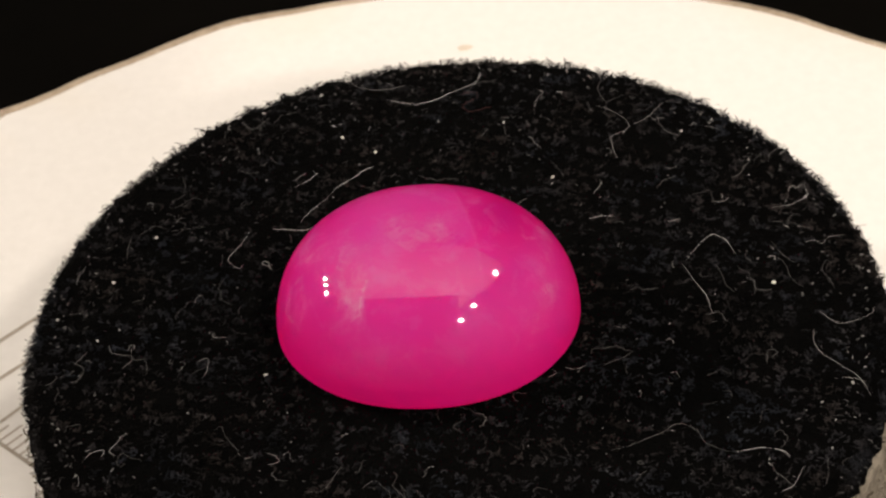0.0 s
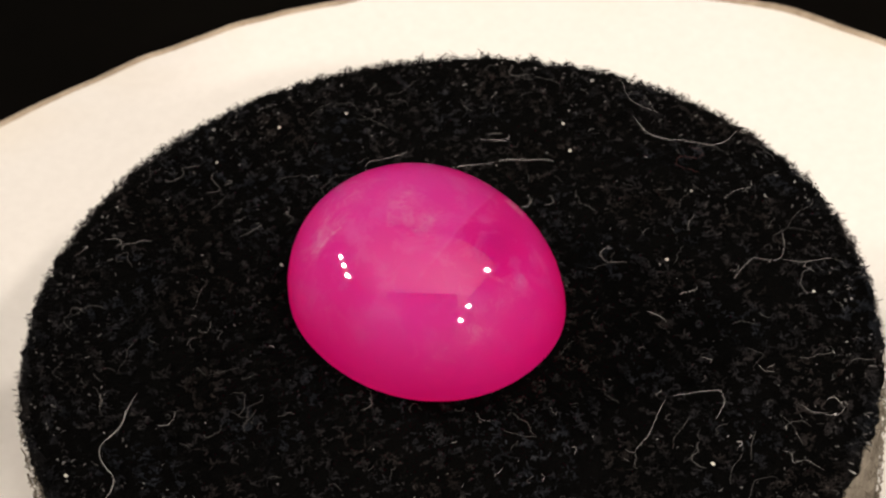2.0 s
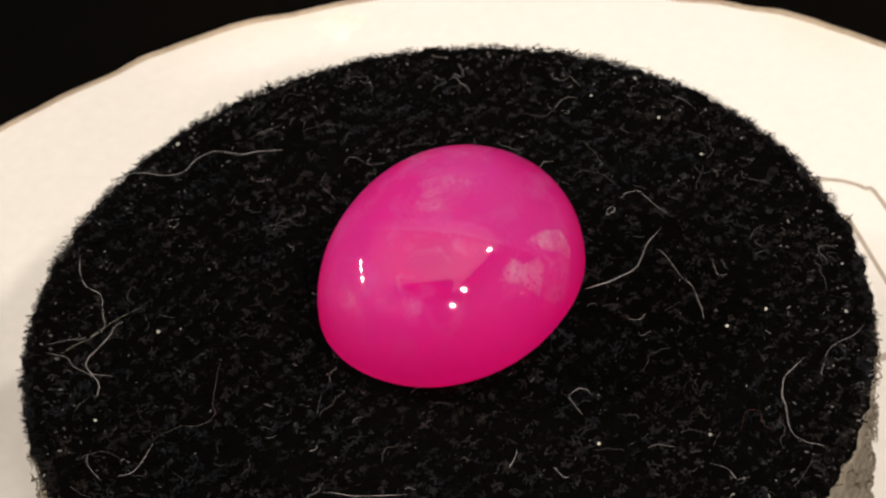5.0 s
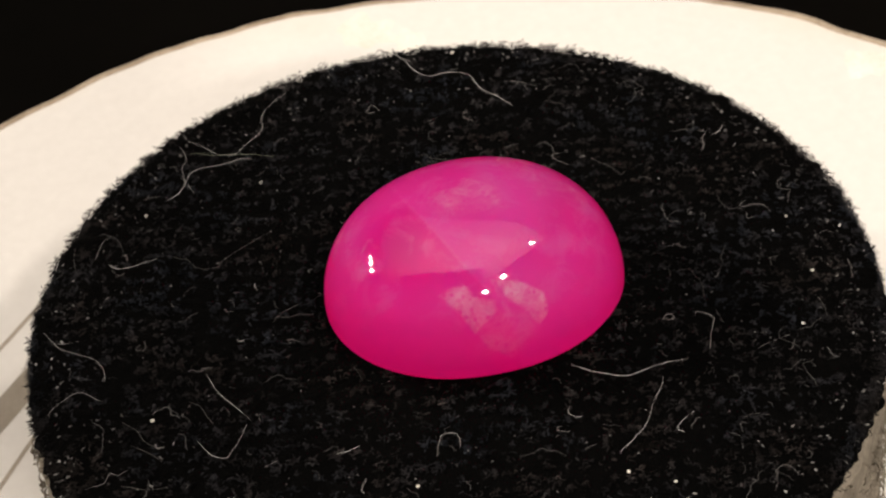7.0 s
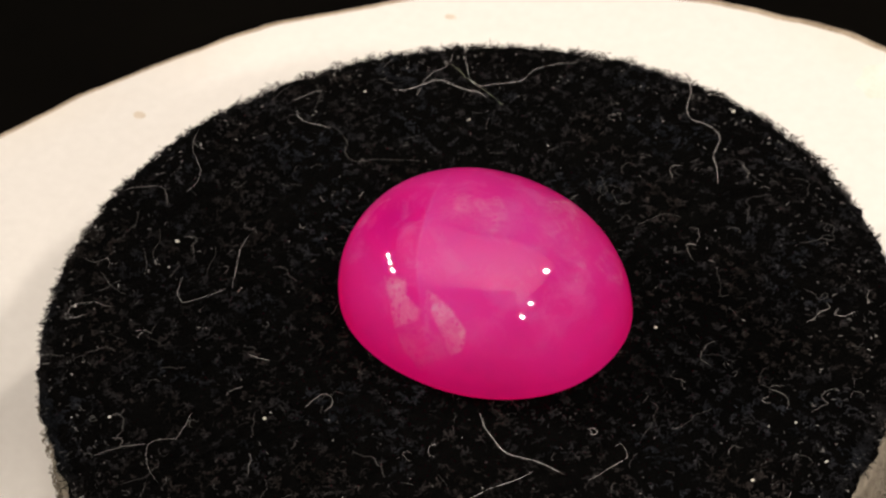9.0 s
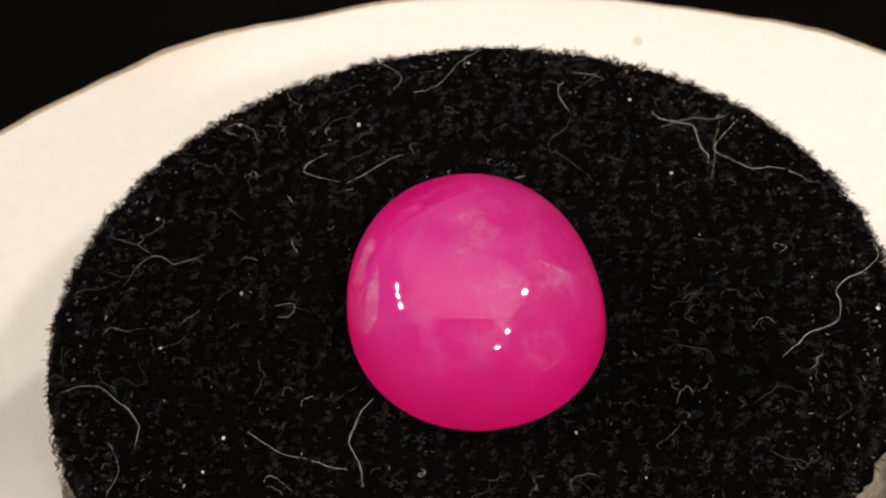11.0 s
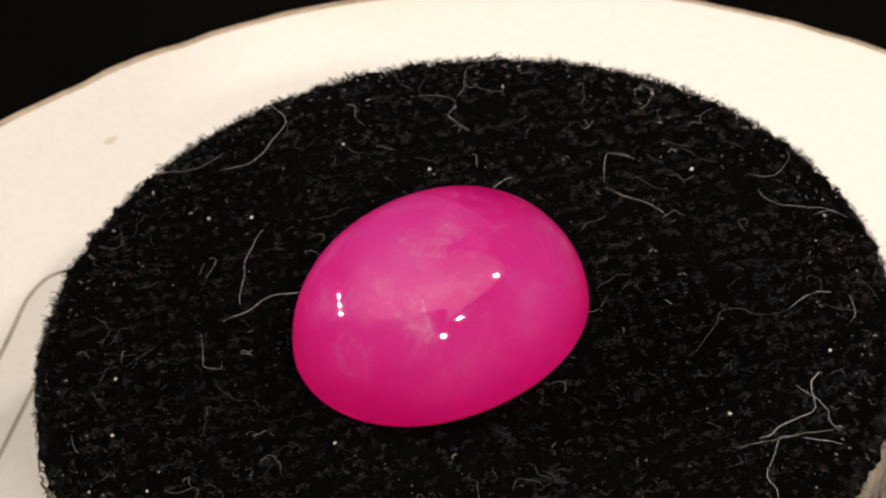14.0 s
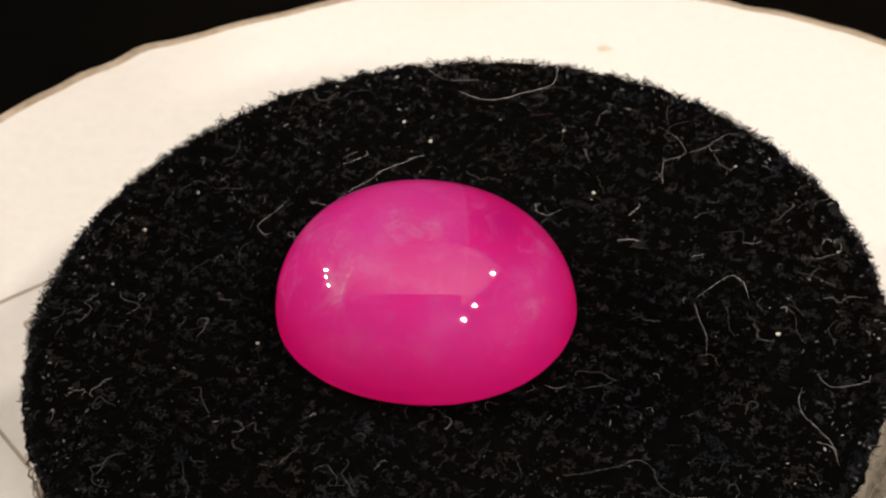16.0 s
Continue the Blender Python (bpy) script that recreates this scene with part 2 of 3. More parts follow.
def tubes(paths, radii, sides=3, moved=True):
    """Vertices and quads of many thin tubes: paths (n, k, 3) in mm, radii (n,) in mm, pointed at both ends."""
    n, k, _ = paths.shape
    t = np.gradient(paths, axis=1)
    t /= np.linalg.norm(t, axis=2, keepdims=True) + 1e-9
    ref = np.tile(np.array([0.31, 0.17, 0.94]), (n, k, 1))
    u = np.cross(t, ref)
    u /= np.linalg.norm(u, axis=2, keepdims=True) + 1e-9
    v = np.cross(t, u)
    taper = np.interp(np.linspace(0, 1, k), [0, 0.12, 0.85, 1], [0.55, 1, 1, 0.35])
    rad = radii[:, None] * taper[None]
    a = 2 * np.pi * np.arange(sides) / sides
    ring = u[:, :, None] * np.cos(a)[None, None, :, None] + v[:, :, None] * np.sin(a)[None, None, :, None]
    verts = (paths[:, :, None] + ring * rad[:, :, None, None]).reshape(-1, 3) * MM
    if moved:
        verts = verts * np.array(OFF.to_scale()) + np.array(OFF.translation)
    base = (np.arange(n) * k * sides)[:, None, None] + (np.arange(k - 1) * sides)[None, :, None]
    i, j = np.arange(sides)[None, None], (np.arange(sides)[None, None] + 1) % sides
    faces = np.stack([base + i, base + j, base + sides + j, base + sides + i], -1).reshape(-1, 4)
    return verts, faces


def spline(points, steps):
    """A smooth line (Catmull-Rom) through a few points."""
    p = np.asarray(points, float)
    p = np.vstack([2 * p[0] - p[1], p, 2 * p[-1] - p[-2]])
    out = []
    for s in np.linspace(0, len(p) - 3 - 1e-6, steps):
        i, f = int(s), s - int(s)
        a, b, c, d = p[i:i + 4]
        out.append(0.5 * (2 * b + (c - a) * f + (2 * a - 5 * b + 4 * c - d) * f * f + (3 * b - a - 3 * c + d) * f ** 3))
    return np.array(out)


# ---- the room, the table and the turning display ----
PAD_R, CARD_Z = 19.2, -13.85
# the block stands a little off the axis of the turntable
OFF = Matrix.LocRotScale((-0.10 * MM, -0.59 * MM, 0), None, (0.990, 0.975, 1))


def room():
    """A closed room at night: brown walls, white ceiling; its back wall stands obliquely to the camera."""
    turn = pose(0, 0, 0, 0, 0, -32)
    half, low, high, thick = 1.25, -0.77, 1.95, 0.12

    def slab(name, x0, x1, y0, y1, z0, z1, mat, label):
        bm = bmesh.new()
        bmesh.ops.create_cube(bm, size=1)
        for v in bm.verts:
            v.co = Vector((x0 + (v.co.x + 0.5) * (x1 - x0), y0 + (v.co.y + 0.5) * (y1 - y0), z0 + (v.co.z + 0.5) * (z1 - z0)))
        bm.transform(turn)
        tagged(part(name, bm, mat), label, name.split("_")[0], kind="structure")

    far = 1.25
    west = -2.7
    slab("wall_north", west, half, far, far + thick, low, high, M_WALL, "dark brown papered wall of the night room")
    slab("wall_south", west, half, -half * 1.6 - thick, -half * 1.6, low, high, M_WALL, "dark brown papered wall of the night room")
    slab("wall_east", half, half + thick, -half * 1.6 - thick, far + thick, low, high, M_WALL, "dark brown papered wall of the night room")
    slab("wall_west", west - thick, west, -half * 1.6 - thick, far + thick, low, high, M_WALL, "dark brown papered wall of the night room")
    slab("floor", west - thick, half + thick, -half * 1.6 - thick, far + thick, low - thick, low, M_WALL, "dark brown floor of the night room")
    slab("ceiling", west - thick, half + thick, -half * 1.6 - thick, far + thick, high, high + thick, M_CEILING, "white painted ceiling lit by warm bulbs")


def table():
    """A table under a black cloth, on which the display turns."""
    top = new("table")
    top.location = (0, 0.1, -0.77)
    tagged(top, "table covered with a plain black cloth", "table")
    bm = bmesh.new()
    bmesh.ops.create_grid(bm, x_segments=60, y_segments=60, size=0.55)
    for v in bm.verts:
        v.co.z = 0.744 + 0.0012 * noise.noise(v.co * 9)
    cloth = part("black_cloth", bm, M_CLOTH, top, "matt black cloth")
    cloth.modifiers.new("thickness", "SOLIDIFY").thickness = 0.002
    bm = bmesh.new()
    bmesh.ops.create_cube(bm, size=1)
    bmesh.ops.scale(bm, vec=(1.08, 1.08, 0.03), verts=bm.verts)
    bmesh.ops.translate(bm, vec=(0, 0, 0.722), verts=bm.verts)
    part("tabletop", bm, M_BLACK, top)
    for sx in (-0.5, 0.5):
        for sy in (-0.5, 0.5):
            bm = bmesh.new()
            bmesh.ops.create_cone(bm, cap_ends=True, segments=16, radius1=0.022, radius2=0.03, depth=0.708)
            bmesh.ops.translate(bm, vec=(sx, sy, 0.354), verts=bm.verts)
            part("leg", bm, M_BLACK, top)


def turning(ob):
    TURNING.append(ob)
    return ob


def turntable():
    bm = bmesh.new()
    lathe(bm, [(36, -25.2), (38, -24.6), (38, -15.1), (37.5, -14.47)], 96)
    turning(tagged(part("turntable", bm, M_BLACK), "low matt black turntable under the card", "turntable"))


def card():
    """A hand-cut round of printed white card."""
    def cut(a, r, z):
        if r < 39.5:
            return 0, 0
        d = -0.44 * math.cos(a) + 0.27 * math.sin(a) - 0.11 * math.cos(2 * a) + 0.07 * math.sin(2 * a) + 0.08 * math.sin(3 * a)
        d += 0.10 * math.sin(4 * a) + 0.12 * math.cos(5 * a) - 0.08 * math.sin(5 * a)
        d += 0.42 * noise.noise(Vector((6 * math.cos(a), 6 * math.sin(a), 0))) + 0.20 * noise.noise(Vector((19 * math.cos(a), 19 * math.sin(a), 3)))
        d += 0.6 * math.exp(-((a - 2.199) / 0.03) ** 2)
        d += 0.42 * math.exp(-((a - 1.885) / 0.17) ** 2) + 0.28 * math.exp((math.cos(a) - 1) / 0.035)
        return d * min(1, (r - 39.4) / 2), 0

    bm = bmesh.new()
    z = CARD_Z
    lathe(bm, [(8, z - 0.6), (41.4, z - 0.6), (41.7, z - 0.5), (41.75, z - 0.34), (41.62, z - 0.16), (41.4, z - 0.05), (41.0, z), (39, z), (30, z), (8, z)], 360, cut)
    ob = part("printed_card", bm, M_CARD)
    ob.data.materials.append(M_CUT)
    for f in list(ob.data.polygons)[360:6 * 360]:
        f.material_index = 1
    turning(tagged(ob, "hand-cut round of white printed card with browned edge", "card"))

    def stroke(name, points, width, mat=M_INK, steps=20, label=""):
        line = spline(points, steps) if len(points) > 2 else np.array([points[0], points[-1]], float)
        verts, faces = [], []
        for i, p in enumerate(line):
            d = line[min(i + 1, len(line) - 1)] - line[max(i - 1, 0)]
            d = np.array([-d[1], d[0]]) / (np.hypot(*d) + 1e-9) * width / 2
            for q in (p + d, p - d):
                verts.append((q[0] * MM, q[1] * MM, (CARD_Z + 0.012) * MM))
            if i:
                faces.append((2 * i - 2, 2 * i - 1, 2 * i + 1, 2 * i))
        return mesh_part(name, verts, faces, mat, ob, label, False)

    stroke("printed_line", [(-27.25, 8.05), (-27.9, 8.6), (-28.3, 9.4), (-28.4, 10.4), (-28.2, 11.4), (-27.4, 12.6), (-19, 19.3), (-10.9, 25.8), (-7.8, 28.2), (-5.6, 28.4), (-2.8, 26.1), (-0.2, 23.0), (2.4, 19.8)], 0.26, steps=110)
    stroke("printed_line", [(-25.8, 11.1), (-6.5, 25.9)], 0.24)
    stroke("printed_line", [(-25.8, 11.1), (-24.7, 9.8)], 0.22)
    stroke("printed_line", [(-6.6, 25.95), (-2.0, 20.7)], 0.24)
    stroke("printed_line", [(-23.5, 9.6), (-18.0, 14.6)], 0.2)
    stroke("printed_line", [(-24.6, 9.4), (-19.6, 4.4)], 0.22)
    stroke("printed_line", [(-25.2, 3.8), (-22.5, 1.1)], 0.22)
    for i in range(11):
        x, y = -23.9 + i * 0.36, 8.6 - i * 0.36
        n = 1.5 if i % 2 else 1.1
        stroke("tick_mark", [(x, y), (x + 0.8 * n, y + 0.7 * n)], 0.13)
    stroke("printed_line", [(-8.2, 22.7), (-10.2, 21.2)], 0.24)
    stroke("printed_line", [(-4.4, 23.7), (-6.9, 21.9)], 0.26)
    stroke("printed_bar", [(-11.3, 18.8), (-13.0, 17.4)], 0.62)
    stroke("printed_bar", [(-16.5, 15.7), (-16.0, 15.0)], 0.5)
    stroke("printed_bar", [(-15.7, 14.9), (-15.2, 14.3)], 0.5)
    stroke("printed_bar", [(-19.0, 13.5), (-18.0, 14.1)], 0.5)
    stroke("printed_band", [(7, -26.8), (23.9, -13.1)], 1.55, M_BAND, label="broad faded grey printed band")
    stroke("printed_line", [(12, -26.4), (25.6, -15.4), (26.8, -14.4), (27.25, -13.5), (27.35, -12.45), (27.15, -11.6), (26.7, -10.85), (26.1, -10.3)], 0.26, steps=70)
    stroke("printed_line", [(17.5, -15.2), (23.5, -9.0)], 0.24)
    stroke("printed_line", [(23.55, -8.85), (20.6, -5.4)], 0.24)
    stroke("printed_bar", [(17.6, -14.9), (17.0, -15.3)], 0.5)
    stroke("printed_bar", [(16.9, -14.3), (16.3, -14.8)], 0.5)
    # the figure 2
    text = bpy.data.curves.new("figure_two", "FONT")
    text.body, text.size, text.align_x, text.align_y = "2", 2.3 * MM, "CENTER", "CENTER"
    flat = bpy.data.objects.new("figure_two", text)
    scene.collection.objects.link(flat)
    me = bpy.data.meshes.new_from_object(flat.evaluated_get(bpy.context.evaluated_depsgraph_get()))
    bpy.data.objects.remove(flat)
    me.transform(pose(-11.0 * MM, 20.5 * MM, (CARD_Z + 0.012) * MM, 0, 0, 45))
    me.materials.clear()
    me.materials.append(M_INK)
    digit = new("printed_figure", me)
    digit.parent = ob
    # small brown specks and a grey smudge on the card
    for x, y, s in ((2.1, 35.8, 0.42), (30.5, -20.6, 0.40), (17.3, -34.8, 0.34)):
        bm = bmesh.new()
        bmesh.ops.create_uvsphere(bm, u_segments=10, v_segments=6, radius=1)
        for v in bm.verts:
            k = 1 + 0.35 * noise.noise(v.co * 1.7 + Vector((x, y, 0)))
            v.co = Vector((x + v.co.x * s * k, y + v.co.y * s * 0.7 * k, CARD_Z + 0.02 + v.co.z * 0.03)) * MM
        part("foxing_spot", bm, M_SPOT, ob, "pale brown spot")
    for x, y, s in ((-8.3, -37.6, 1.7), (-10.4, -35.4, 1.0), (-33.0, -21.6, 1.3)):
        bm = bmesh.new()
        rim = []
        for i in range(28):
            a = 2 * math.pi * i / 28
            k = s * (1 + 0.6 * noise.noise(Vector((1.6 * math.cos(a) + x, 1.6 * math.sin(a) + y, 0))))
            rim.append(bm.verts.new(Vector((x + k * math.cos(a), y + k * math.sin(a), CARD_Z + 0.004 * s)) * MM))
        bm.faces.new(rim)
        part("stain", bm, M_STAIN, ob, "faint brownish stain")


M_STAIN = grained("faint_card_stain", (0.68, 0.63, 0.55), (0.82, 0.80, 0.76), 420, 0.7)
M_SPOT = grained("foxed_paper", (0.56, 0.49, 0.40), (0.66, 0.59, 0.50), 900, 0.8)


def pedestal():
    """Round block of pressed beige fibre that carries the felt."""
    def rough(a, r, z):
        if r < 10:
            return 0, 0
        p = Vector((r * math.cos(a), r * math.sin(a), z))
        return 0.16 * noise.noise(p * 0.9) + 0.12 * noise.noise(p * 2.6), 0

    bm = bmesh.new()
    prof = [(8, CARD_Z + 0.02), (PAD_R, CARD_Z + 0.02)] + [(PAD_R, CARD_Z + 0.4 + i * 0.42) for i in range(27)] + [(PAD_R - 0.1, -1.78), (8, -1.76)]
    lathe(bm, prof, 260, rough)
    bm.transform(OFF)
    block = turning(tagged(part("pedestal", bm, M_CORK), "round grey-beige pressed fibre block under black felt", "pedestal"))
    rng = np.random.default_rng(21)
    n, k = 2600, 5
    a, z = rng.uniform(0, 2 * np.pi, n), rng.uniform(CARD_Z + 0.3, -1.8, n)
    lens = rng.uniform(0.3, 1.1, n)
    s = np.linspace(-0.5, 0.5, k)[None] * lens[:, None]
    tilt = rng.uniform(0, np.pi, n)[:, None]
    aa = a[:, None] + s * np.cos(tilt) / PAD_R
    rr = PAD_R + 0.1 + rng.uniform(-0.05, 0.22, (n, k))
    paths = np.stack([rr * np.cos(aa), rr * np.sin(aa), z[:, None] + s * np.sin(tilt)], -1)
    v, f = tubes(paths, rng.uniform(0.02, 0.06, n))
    tagged(mesh_part("block_fuzz", v, f, M_CORK, block), "coarse beige fibres", kind="stuff")


def felt_height(x, y):
    return 0.10 * noise.noise(Vector((x * 0.55, y * 0.55, 0))) + 0.09 * noise.noise(Vector((x * 1.9, y * 1.9, 4)))


def felt_pad():
    """Black wool felt with a soft rounded edge, a dense nap of curly fibres and grey lint in it."""
    def lumps(a, r, z):
        x, y = r * math.cos(a), r * math.sin(a)
        p = Vector((x, y, z))
        return (0.26 * noise.noise(p * 1.2) + 0.30 * noise.noise(p * 2.3) if r > 17 else 0), felt_height(x, y) + 0.05 * noise.noise(p * 5)

    bm = bmesh.new()
    prof = [(10, -1.80), (18.5, -1.80), (18.92, -1.72), (19.04, -1.45), (19.08, -1.1), (18.98, -0.5), (18.86, -0.28), (18.62, -0.12), (18.2, -0.04)]
    prof += [(r, 0.0) for r in np.linspace(17.7, 0.25, 56)]
    lathe(bm, prof, 720, lumps)
    bm.transform(OFF)
    pad = turning(tagged(part("felt_pad", bm, M_FELT), "round fuzzy black wool felt pad flecked with lint", "felt pad"))
    rng = np.random.default_rng(3)

    knots = np.linspace(0, 2 * np.pi, 241)
    heights = rng.uniform(-0.30, 0.28, 241)

    def tuft(a):
        """The uneven reach of the fuzz round the edge, tuft by tuft."""
        return np.interp(a, knots, heights)

    # uneven clumps of wool, about a millimetre across
    swing, pace = rng.uniform(0, 2 * np.pi, 18), rng.uniform(3.5, 11.0, 18)
    waves = np.stack([pace * np.cos(swing), pace * np.sin(swing), rng.uniform(0, 2 * np.pi, 18)])

    def curls(n, length, spread, lift, radius, rim, k=5, kink=0.25, skew=1.0, inner=0.0, heave=0.0, drop=0.7, sink=0.0):
        """n short curled fibres on the top, or round the edge."""
        a = rng.uniform(0, 2 * np.pi, n)
        r = 18.35 + rng.uniform(0, 0.65, n) if rim else 18.7 * np.sqrt(rng.uniform(inner, 1, n))
        x, y = r * np.cos(a), r * np.sin(a)
        z = np.where(r > 18.2, -0.12 - rng.uniform(0, 1, n) * (drop if rim else 0.15), 0.0) - sink
        z = z + heave * np.sin(np.outer(x, waves[0]) + np.outer(y, waves[1]) + waves[2]).sum(1) / 3.0
        ln = length[0] + (length[1] - length[0]) * rng.uniform(0, 1, n) ** skew
        head, bend = rng.uniform(0, 2 * np.pi, n), rng.normal(0, spread, n)
        step = ln / (k - 1)
        px, py, pz = [x], [y], [z]
        slope = rng.uniform(*lift, n)
        turn = np.zeros(n)
        for i in range(1, k):
            turn = turn + rng.normal(0, kink, n)
            h = head + bend * i / (k - 1) + turn
            up = slope * (1 - 1.6 * i / k)
            px.append(px[-1] + step * np.cos(h) * np.cos(up))
            py.append(py[-1] + step * np.sin(h) * np.cos(up))
            pz.append(pz[-1] + step * np.sin(up))
        path = np.stack([np.stack(px, 1), np.stack(py, 1), np.stack(pz, 1)], -1)
        if rim:
            out = np.stack([np.cos(a), np.sin(a)], 1)
            path[:, :, :2] += out[:, None] * (np.linspace(0, 1, k)[None, :, None] * rng.uniform(0, 0.3, n)[:, None, None])
        far = np.hypot(path[..., 0], path[..., 1])
        limit = (19.15 + tuft(a) + rng.uniform(-0.2, 0.15, n))[:, None]
        path[..., :2] *= np.minimum(1, limit / (far + 1e-6))[..., None]
        return tubes(path, rng.uniform(*radius, n))

    v, f = curls(90000, (0.12, 0.42), 3.0, (-0.1, 1.1), (0.018, 0.050), False, heave=0.10, sink=0.13)
    tagged(mesh_part("nap", v, f, M_FUZZ, pad), "dense curly black wool nap", kind="stuff")
    v, f = curls(28000, (0.14, 0.44), 2.8, (-0.4, 0.8), (0.007, 0.022), True, heave=0.08)
    tagged(mesh_part("edge_fuzz", v, f, M_FUZZ, pad), "black wool fuzz round the edge", kind="stuff")
    v, f = curls(16000, (0.2, 0.6), 2.2, (-1.0, 0.4), (0.008, 0.026), True, heave=0.10, drop=1.6)
    tagged(mesh_part("hanging_fuzz", v, f, M_FUZZ, pad), "loose black wool hanging over the edge", kind="stuff")
    v, f = curls(300, (0.10, 1.0), 1.8, (0.2, 0.8), (0.006, 0.013), False, 9, 0.45, 1.8)
    v[:, 2] += 0.06 * MM
    tagged(mesh_part("lint", v, f, M_LINT_GLINT, pad), "short grey lint curls", kind="stuff")
    for tone, count in ((M_LINT_DIM, 80), (M_LINT_MID, 22), (M_LINT_PALE, 8)):
        for _ in range(count):
            v, f = curls(1, (0.6, 2.6), 1.6, (0.2, 0.7), (0.008, 0.016), False, 14, 0.5, 1.8)
            v[:, 2] += 0.06 * MM
            mesh_part("lint_curl", v, f, tone, pad)
    v, f = curls(240, (0.03, 0.12), 0.5, (0.2, 0.9), (0.012, 0.032), False)
    v[:, 2] += 0.06 * MM
    tagged(mesh_part("grit", v, f, M_FLECK, pad), "tiny grey flecks in the nap", kind="stuff")
    # lint, along with bright wool glints imitated by short grey flecks
    v, f = curls(500, (0.05, 0.3), 1.2, (0.2, 0.9), (0.010, 0.03), False, inner=0.66)
    v[:, 2] += 0.06 * MM
    tagged(mesh_part("outer_lint_glints", v, f, M_LINT_GLINT, pad), "grey lint flecks and imitated glints towards the edge of the pad", kind="stuff")
    # blurred highlights inside the rim, imitated by larger pale flecks
    v, f = curls(150, (0.06, 0.22), 1.0, (0.2, 0.9), (0.020, 0.062), False, inner=0.88)
    v[:, 2] += 0.06 * MM
    tagged(mesh_part("inner_rim_glints", v, f, M_FLECK, pad), "pale flecks standing in for highlights just inside the edge of the pad", kind="stuff")
    # glints on the rim's fibre tips, put in as light grey curls
    v, f = curls(900, (0.05, 0.22), 1.5, (0.0, 0.9), (0.014, 0.046), True, drop=0.8)
    v[:, :2] *= 1.010
    tagged(mesh_part("rim_glints", v, f, M_LINT_GLINT, pad), "short grey curls standing in for glints round the edge", kind="stuff")


FIBRES = {"pale": (M_WHITE_FIBRE, "pale lint fibre lying on the black felt"),
          "grey": (M_GREY_FIBRE, "thin grey lint fibre lying on the black felt"),
          "dim": (M_DIM_FIBRE, "faint dark grey lint fibre sunk into the black felt"),
          "green": (M_GREEN_FIBRE, "straight greenish grey lint fibre lying on the black felt"),
          "red": (M_RED_FIBRE, "dull red curled fibre lying on the black felt")}


def lint_fibre(points, radius, tone):
    """A loose fibre on the felt through a few places (mm), a little kinked, rising and sinking in the nap."""
    n = len(points)
    line = spline([(x, y, 0) for x, y in points], 14 * n)
    run = np.r_[0, np.cumsum(np.linalg.norm(np.diff(line, axis=0), axis=1))]
    seed = 5.1 * points[0][0] + 3.3 * points[0][1]
    for k, (x, y, _) in enumerate(line):
        wave = [noise.noise(Vector((run[k] * f, seed, c))) for f, c in ((1.1, 0), (1.1, 7), (2.8, 3), (2.8, 11), (0.9, 5))]
        line[k] += (0.06 * wave[0] + 0.035 * wave[2], 0.06 * wave[1] + 0.035 * wave[3], 0.12 + 0.08 * wave[4])
    mat, label = FIBRES[tone]
    v, f = tubes(line[None], np.array([radius * 0.175]), 6, False)
    ob = mesh_part("lint_fibre", v, f, mat)
    turning(tagged(ob, label if run[-1] > 2.2 else label.replace("lint fibre", "short lint curl"), "fibre", "loose fibres on the felt"))


def dust_speck(x, y, size, squeeze=1.0):
    """A crumb of pale grit lying in the nap."""
    bm = bmesh.new()
    bmesh.ops.create_icosphere(bm, subdivisions=2, radius=1)
    for v in bm.verts:
        k = 0.58 * size * (1 + 0.35 * noise.noise(v.co * 1.4 + Vector((x, y, 1))))
        v.co = Vector((x + v.co.x * k, y + v.co.y * k * squeeze, 0.10 + v.co.z * k * 0.7)) * MM
    for f in bm.faces:
        f.smooth = True
    turning(tagged(part("dust_speck", bm, M_SPECK), "tiny pale grit speck caught in black felt", "speck", "specks on the felt"))


